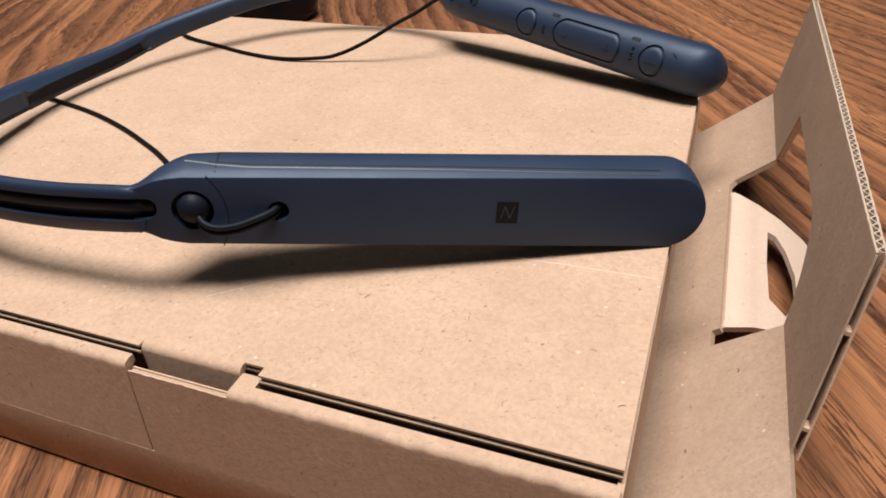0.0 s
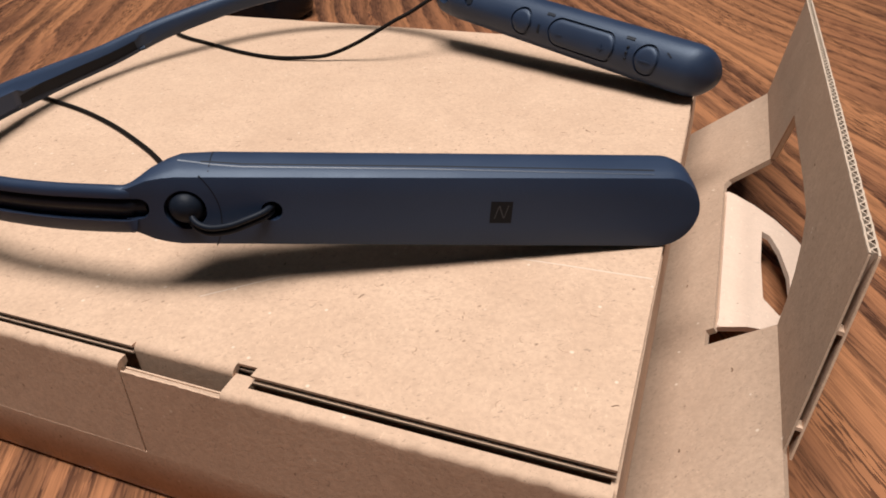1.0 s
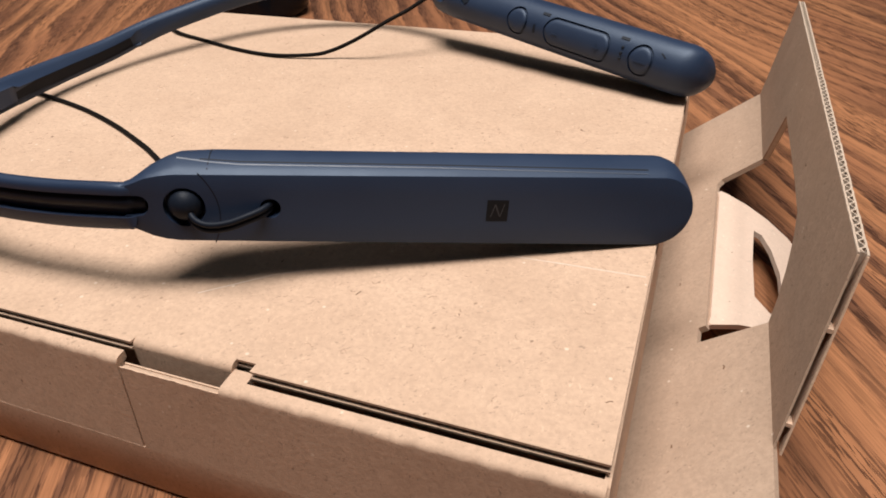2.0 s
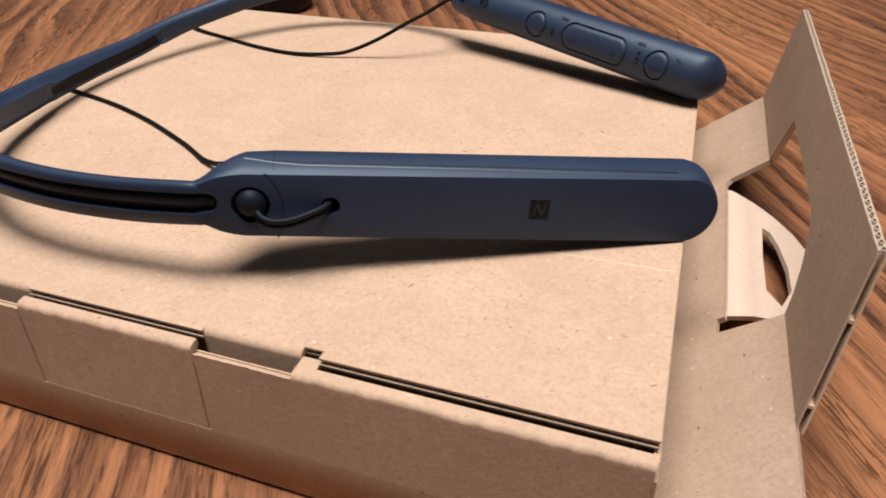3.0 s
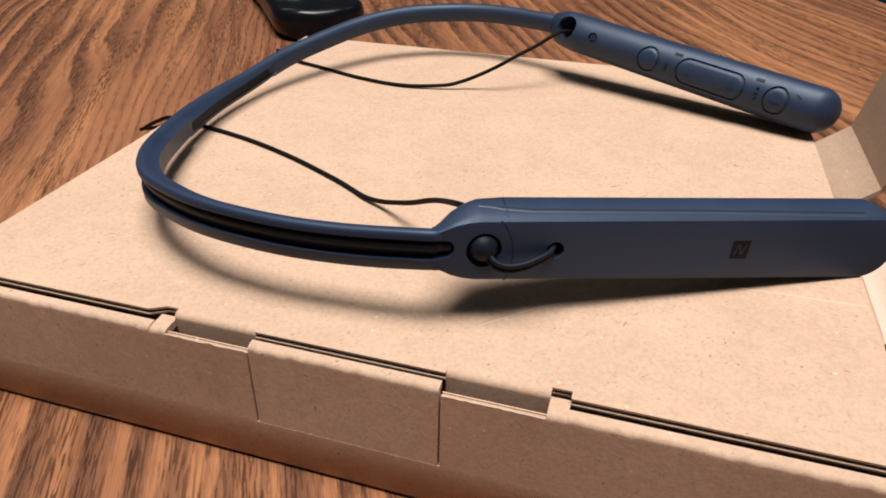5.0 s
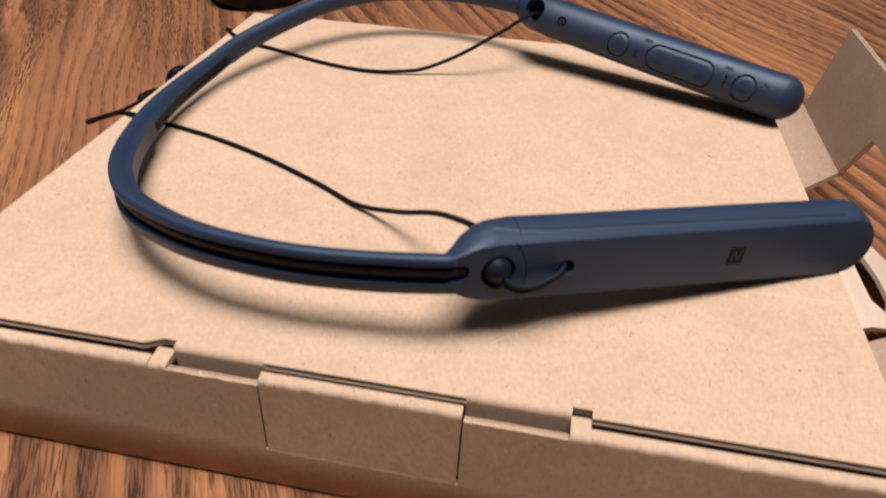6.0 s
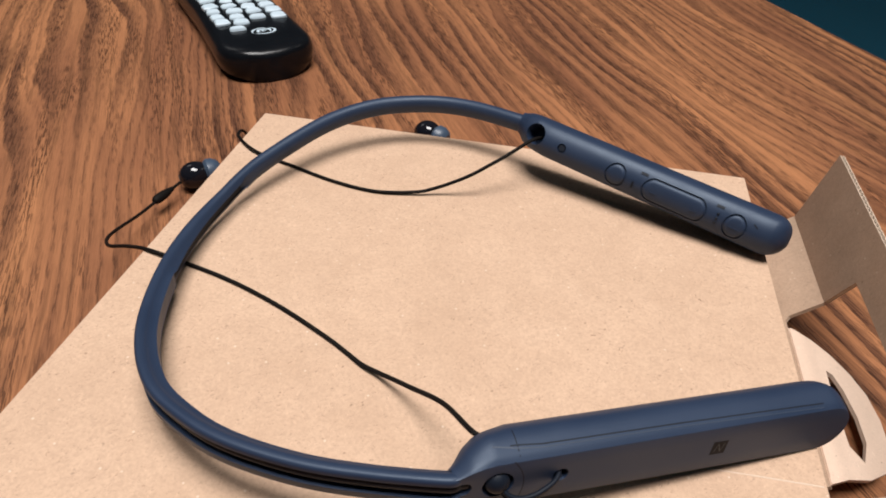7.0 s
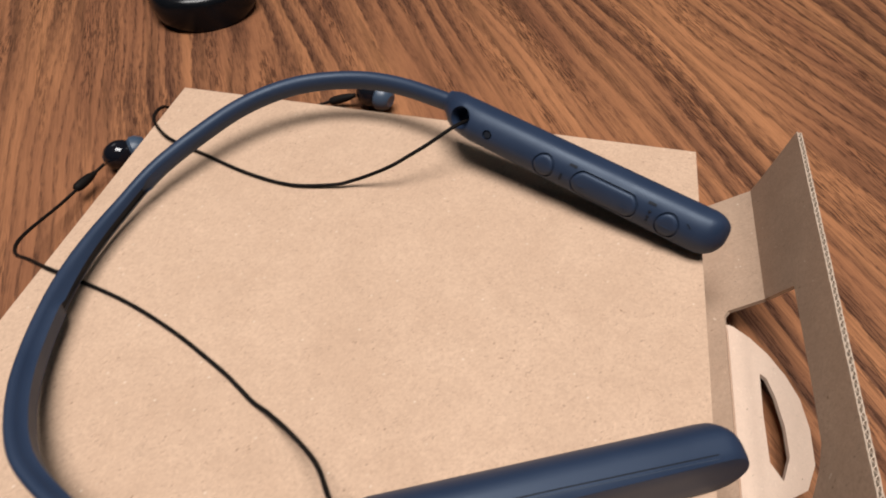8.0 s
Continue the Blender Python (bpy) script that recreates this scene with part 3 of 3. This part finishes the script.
for bar in (((-0.0013, -0.0013), (-0.0011, -0.0013), (-0.0004, 0.0012), (-0.0006, 0.0012)), ((-0.0006, 0.0012), (-0.0003, 0.0012), (0.0007, -0.0012), (0.0004, -0.0012)),
            ((0.0005, -0.0012), (0.0007, -0.0012), (0.0014, 0.0013), (0.0012, 0.0013))):
    part("mark_stroke", skin(bmesh.new(), [[near.at(MU + a, -0.0001 + b, s) for a, b in bar] for s in (-0.00006, 0.0004)]), SLATE_PALE, near_body)
# the other arm, seen on its round side with the buttons
PORT_U, PORT_PHI = -0.0050, 28
port_in = far.raised(PORT_U, PORT_PHI, -0.0075)
dot_u, dot_phi = 0.0070, 24
disc = [(0.0034 * math.cos(2 * math.pi * i / 28), 0.0034 * math.sin(2 * math.pi * i / 28)) for i in range(28)]
pill = [((0.0078 if math.cos(a) >= 0 else -0.0078) + 0.0035 * math.cos(a), 0.0035 * math.sin(a)) for a in (2 * math.pi * (i + 0.5) / 36 for i in range(36))]
BUTTONS = [(disc, 0.0293, 0, "round_button"), (pill, 0.0515, 0.0078, "volume_button"), (disc, 0.0736, 0, "round_button")]
PHI_BUTTON = 17


def around(outline, u0, grow, off, h):
    """The outline of a button, widened by off, on the round side at height h."""
    k, out = 57.3 / 0.0078, []
    for a, b in outline:
        n = Vector((a - max(-grow, min(grow, a)), b)).normalized() if grow else Vector((a, b)).normalized()
        out.append(far.raised(u0 + a + n[0] * off, PHI_BUTTON + (b + n[1] * off) * k, h))
    return out


def loop_of(rings):
    bm = skin(bmesh.new(), [*rings, rings[0]], caps=False)
    bmesh.ops.remove_doubles(bm, verts=bm.verts, dist=1e-6)
    return bm


grooves = [loop_of([around(o, u, g, 0.0006, -0.0006), around(o, u, g, 0.0006, 0.0010), around(o, u, g, 0.0, 0.0010), around(o, u, g, 0.0, -0.0006)]) for o, u, g, _ in BUTTONS]
far_body = part("arm", carve(far.body(), [
    rod(far.raised(PORT_U, PORT_PHI, 0.003), port_in, 0.0044, r2=0.0036),
    rod(far.raised(dot_u, dot_phi, 0.002), far.raised(dot_u, dot_phi, -0.0012), 0.0017), *grooves]), SLATE, phones, "slate-blue arm with round buttons")
part("plug_cover", rod(far.raised(dot_u, dot_phi, -0.0013), far.raised(dot_u, dot_phi, -0.0004), 0.0012), SLATE_DARK, far_body)
for o, u, g, name in BUTTONS:
    cap = [around(o, u, g, -0.0001, -0.0004), around(o, u, g, -0.0001, 0.00016), around(o, u, g, -0.0004, 0.00036), around(o, u, g, -0.0012, 0.00032), around(o, u, g, -0.0024, 0.00026)]
    part(name, skin(bmesh.new(), cap), SLATE, far_body)


def dash(u0, p0, u1, p1, width, name="raised_mark"):
    pts, k = [], 6
    for i in range(k + 1):
        f = i / k
        pts.append((u0 + (u1 - u0) * f, p0 + (p1 - p0) * f))
    base = [far.raised(u, p, 0.0003 if name == "button_sign" else 0.0) for u, p in pts]
    normals = [(far.raised(u, p, 0.001) - far.raised(u, p, 0)).normalized() for u, p in pts]
    part(name, line_strip(base, normals, width, 0.00014), SLATE_DARK if name == "raised_mark" else SLATE, far_body)


dash(0.0430, 12, 0.0452, 12, 0.0004, "button_sign")
dash(0.0578, 12, 0.0600, 12, 0.0004, "button_sign")
dash(0.0589, 4, 0.0589, 20, 0.0004, "button_sign")
dash(0.0718, 13, 0.0755, 13, 0.0005, "button_sign")
dash(0.0362, 2, 0.0362, 20, 0.0008)
dash(0.0375, 46, 0.0402, 46, 0.0009)
dash(0.0655, 46, 0.0682, 46, 0.0009)
dash(0.0790, 40, 0.0806, 34, 0.0004)
for i in range(3):
    part("raised_dot", ball(far.raised(0.0672, 30 - 11 * i, 0.0), (0.0005, 0.0005, 0.0005), seg=10), SLATE_DARK, far_body)

# the springy band between the arms, grooved outside and slotted inside
BAND = [tuple(near.at(-0.0138, 0, 0.0023)), tuple(near.at(-0.0165, 0, 0.0023)), (-0.0495, 0.0137, 0.0525), (-0.0652, 0.0131, 0.0523), (-0.0822, 0.0150, 0.0521), (-0.0950, 0.0195, 0.0513), (-0.1074, 0.0272, 0.0498),
        (-0.1188, 0.0412, 0.0468), (-0.1270, 0.0580, 0.0440), (-0.1325, 0.0780, 0.0425), (-0.1345, 0.0950, 0.0420), (-0.1335, 0.1130, 0.0425), (-0.1285, 0.1330, 0.0455), (-0.1163, 0.1562, 0.0492),
        (-0.1065, 0.1686, 0.0512), (-0.0951, 0.1778, 0.0524), (-0.0825, 0.1835, 0.0528), (-0.0682, 0.1858, 0.0533), (-0.0535, 0.1842, 0.0535), tuple(far.at(-0.0165, 0, 0.0023)), tuple(far.at(-0.0138, 0, 0.0023))]
track = smooth_path(BAND, 8)
rings, groove, shade_rows = [], [], []
for i, p in enumerate(track):
    f = i / (len(track) - 1)
    ahead = (track[min(i + 1, len(track) - 1)] - track[max(i - 1, 0)]).normalized()
    up = (Vector((0, 0, 1)) - ahead * ahead.z).normalized()
    out = up.cross(ahead).normalized()
    if out.dot(p - Vector((-0.05, 0.1, p.z))) < 0:
        out = -out
    hb, th = lerp(f, (0.5, 0.0037), (0.62, 0.0032)), 0.0022
    a = lerp(f, (0, 0.0016), (0.42, 0.0016), (0.46, 0.0004), (1, 0.0003))
    b = lerp(f, (0.435, 0.00005), (0.437, 0.0016), (0.578, 0.0016), (0.58, 0.00005))
    g = 0.0018
    s1, s0 = (0.0008, -0.0031) if b > 0.001 else (g, -g)
    th += 0.0007 * math.exp(-((f - 0.38) / 0.16) ** 2)
    prof = [(th, -hb + 0.0009), (th, -g), (th - a, -g), (th - a, g), (th, g), (th, hb - 0.0009), (th - 0.0003, hb - 0.0003), (th - 0.0009, hb)]
    prof += [(th - 0.0009 - 0.0027 * math.sin(radians(k)), hb * (0.45 + 0.55 * math.cos(radians(k)))) for k in (25, 50, 75)]
    prof += [(-th + 0.0003, s1), (-th + 0.0003 + b, s1), (-th + 0.0003 + b, s0), (-th + 0.0003, s0)]
    prof += [(th - 0.0009 - 0.0027 * math.sin(radians(k)), -hb * (0.45 + 0.55 * math.cos(radians(k)))) for k in (75, 50, 25)]
    prof += [(th - 0.0009, -hb), (th - 0.0003, -hb + 0.0003)]
    w = max(0.0, min(1.0, (f - 0.44) / 0.12))
    for k, (s, v) in enumerate(prof):  # the far half of the band is a plain oval
        if not (b > 0.001 and s0 - 1e-6 < v < s1 + 1e-6 and s < 0.0016):
            q = math.atan2(v / hb, s / th)
            prof[k] = (s + w * (th * math.cos(q) - s), v + w * (hb * math.sin(q) - v))
    w = max(0.0, min(1.0, (f - 0.585) / 0.05))
    for k, (s, v) in enumerate(prof):
        q = radians(-60 + 360 * k / len(prof))
        prof[k] = (s + w * (0.0027 * math.cos(q) - s), v + w * (hb * math.sin(q) - v))
    if b > 0.001:  # the slot runs out below
        prof = [(max(s, -0.0005), v) if v < s0 + 1e-6 else (s, v) for s, v in prof]
    drop = lerp(f, (0, 0.0016), (0.08, 0.0021), (0.38, 0.0021), (0.5, 0.0012), (0.62, 0.0009), (1, 0.0008))
    rings.append([p + out * s + up * (v - drop * max(0.0, min(1.0, (-v - 0.0012) / 0.0012))) for s, v in prof])
    if 0.437 < f < 0.578:
        shade_rows.append((p - out * 0.0008, up, out))
    if f < 0.43:
        groove.append(p + out * 0.0004)
band = part("band", skin(bmesh.new(), rings), SLATE, phones, "curved slate-blue band with a cable groove", 52)
# dark filler added inside the slot, the recess's shade put into its colour
part("slot_shade", skin(bmesh.new(), [[p + u * a + o * b for a, b in ((-0.0030, 0), (0.0007, 0), (0.0007, 0.0010), (-0.0030, 0.0010))] for p, u, o in shade_rows]), SLATE_DARK, band)
part("cable_in_groove", tube([near.at(-0.0114, 0, 0.0020), near.at(-0.0130, 0, 0.0020), *groove[3:]], 0.00172, 12, 0), RUBBER, band)

CABLE_A = [near.at(-0.0060, 0.0030, 0.0100), (-0.0303, 0.0284, 0.0554), (-0.0366, 0.0368, 0.0506), (-0.0412, 0.0414, 0.0474), (-0.0480, 0.0469, 0.0426), (-0.0537, 0.0510, 0.0394), (-0.0596, 0.0547, 0.0367), (-0.0655, 0.0576, 0.0355), (-0.0717, 0.0615, 0.0352), (-0.0785, 0.0654, 0.0352), (-0.0945, 0.0733, 0.0352),
           (-0.1090, 0.0792, 0.0352), (-0.1215, 0.0832, 0.0352), (-0.1360, 0.0866, 0.0353), (-0.1505, 0.0895, 0.0354), (-0.1630, 0.0950, 0.0300), (-0.1755, 0.1010, 0.0230), (-0.1825, 0.1085, 0.0190), (-0.1868, 0.1190, 0.0145),
           (-0.1890, 0.1370, 0.0090), (-0.1885, 0.1500, 0.0075), (-0.1860, 0.1660, 0.0075)]
CABLE_B = [port_in, (-0.0300, 0.1625, 0.0548), (-0.0381, 0.1567, 0.0504), (-0.0438, 0.1529, 0.0476), (-0.0498, 0.1500, 0.0442), (-0.0564, 0.1484, 0.0407), (-0.0636, 0.1468, 0.0376), (-0.0707, 0.1448, 0.0360), (-0.0862, 0.1424, 0.0353),
           (-0.1041, 0.1453, 0.0352), (-0.1247, 0.1521, 0.0352), (-0.1361, 0.1555, 0.0354), (-0.1453, 0.1600, 0.0356), (-0.1550, 0.1700, 0.0340), (-0.1615, 0.1860, 0.0270), (-0.1640, 0.2000, 0.0140), (-0.1580, 0.2140, 0.0030),
           (-0.1400, 0.2240, 0.0010), (-0.1180, 0.2300, 0.0012), (-0.1060, 0.2340, 0.0035), (-0.0960, 0.2365, 0.0065)]
part("cable", tube(CABLE_A, 0.00068), CABLE, phones, "thin black rubber cable")
part("cable", tube(CABLE_B, 0.00068), CABLE, phones, "thin black rubber cable")


def earbud(at, ahead, tail, name="earbud"):
    """A glossy shell with a silicone tip; tail: the cable's strain relief, or None."""
    at, ahead = Vector(at), Vector(ahead).normalized()
    bud = part(name, ball(at, (0.0067, 0.0067, 0.0074), ahead), GLOSS, phones, "glossy black earbud")
    prof = [(0.0040, 0.0035), (0.0045, 0.0050), (0.0060, 0.0062), (0.0085, 0.0060), (0.0110, 0.0046), (0.0120, 0.0028), (0.0118, 0.0018)]
    turn = ahead.to_track_quat("Z", "Y").to_matrix()
    rings = [[at + turn @ Vector((r * math.cos(a), r * math.sin(a), z)) for a in (2 * math.pi * k / 22 for k in range(22))] for z, r in prof]
    part("ear_tip", skin(bmesh.new(), rings), SILICONE, bud, "blue-grey silicone tip")
    part("collar", rod(at - ahead * 0.0072, at - ahead * 0.0050, 0.0022, r2=0.0032), STEEL, bud)
    if tail:
        a, b = Vector(tail[0]), Vector(tail[1])
        part("strain_relief", tube([a, a.lerp(b, 0.15), a.lerp(b, 0.5), a.lerp(b, 0.85), b], lambda f: 0.0009 + 0.0012 * math.sin(math.pi * min(1, f * 1.15 + 0.05)) ** 0.7 if f < 0.8 else 0.0011, 12), CABLE, bud)


earbud((-0.1828, 0.1738, 0.0068), (0.75, 0.62, 0.05), ((-0.1888, 0.1485, 0.0080), (-0.1866, 0.1600, 0.0078)))
earbud((-0.0862, 0.2390, 0.0080), (0.9, -0.35, -0.02), ((-0.1060, 0.2340, 0.0035), (-0.0935, 0.2372, 0.0070)))

# ---- the remote control ----
remote = thing("remote_control", (-0.25, 0.36, 0), "glossy black remote control with pale rubber keys", "remote control")
AX = Vector((-0.65, 0.76, 0)).normalized()
SX = Vector((0.76, 0.65, 0)).normalized()
NOSE = Vector((-0.1905, 0.2910, 0))


def rm(a, w, z):
    return NOSE + AX * a + SX * w + Vector((0, 0, z))


def remote_ring(a, L=0.205):
    k = min(1.0, a / 0.026)
    w = 0.0300 * (1 - (1 - k) ** 2.4) ** (1 / 2.4) if a < 0.026 else lerp(a, (0.026, 0.0300), (0.09, 0.0275), (0.15, 0.0285), (L - 0.01, 0.0265), (L, 0.022))
    top = lerp(a, (0, 0.0150), (0.0015, 0.0178), (0.0045, 0.0195), (0.010, 0.0203), (0.022, 0.0205), (0.10, 0.0210), (L - 0.02, 0.0210), (L, 0.017))
    half = [(0.0, top), (0.45 * w, top - 0.0001), (0.75 * w, top - 0.0005), (0.88 * w, top - 0.0016), (0.96 * w, top - 0.0042), (w, top * 0.55), (0.96 * w, 0.0045), (0.84 * w, 0.0012), (0.7 * w, 0.0)]
    pts = half + [(-x, z) for x, z in reversed(half[1:])]
    return [rm(a, x, z) for x, z in pts]


stations = [0.026 * (1 - math.cos(math.pi / 2 * i / 12)) + 0.0002 for i in range(13)] + [0.026 + 0.179 * i / 20 for i in range(1, 21)]
body = part("body", skin(bmesh.new(), [remote_ring(a) for a in stations]), REMOTE, remote)


def key(a, w, la, lw, turn, z=0.0204):
    c, q = math.cos(turn), math.sin(turn)
    shape = ((-0.5, -0.30), (-0.36, -0.5), (0.30, -0.46), (0.5, -0.28), (0.5, 0.28), (0.30, 0.46), (-0.36, 0.5), (-0.5, 0.30))
    ring = lambda s, h: [rm(a + s * (la * x * c - lw * y * q), w + s * (la * x * q + lw * y * c), h) for x, y in shape]
    part("key", skin(bmesh.new(), [ring(1, z - 0.002), ring(1, z + 0.0010), ring(0.82, z + 0.0018)]), KEY_RUBBER, remote)


krng = random.Random(11)
for r in range(11):
    for c in range(4):
        if r == 0:
            continue
        shift = (0.0, -0.0036, 0.0030, 0.0008)[c] + krng.uniform(-0.0012, 0.0012)
        key(0.0405 + 0.0104 * r + shift, (c - 1.5) * 0.0118 + krng.uniform(-0.0008, 0.0008), krng.uniform(0.0058, 0.0084), krng.uniform(0.0082, 0.0108), krng.uniform(-0.25, 0.25))


def badge_arc(r0, a0, a1, thick):
    """A tapered curved stroke of the swirl."""
    rows = []
    for i in range(17):
        f = i / 16
        a, w = radians(a0 + (a1 - a0) * f), thick * math.sin(math.pi * (0.06 + 0.88 * f))
        edge = [(0.0290 + (r0 + q) * 0.66 * math.sin(a), 0.0026 + (r0 + q) * math.cos(a)) for q in (-w, w)]
        rows.append([rm(*edge[0], 0.0195), rm(*edge[0], 0.0208), rm(*edge[1], 0.0208), rm(*edge[1], 0.0195)])
    part("badge", skin(bmesh.new(), rows), KEY_RUBBER, remote, "pale swirl-shaped badge")


key(0.0372, -0.0115, 0.0052, 0.0100, 0.1)
badge_arc(0.0068, -150, 60, 0.0008)
badge_arc(0.0074, 75, 200, 0.0007)
badge_arc(0.0040, -40, 230, 0.0011)
badge_arc(0.0012, 0, 300, 0.0006)
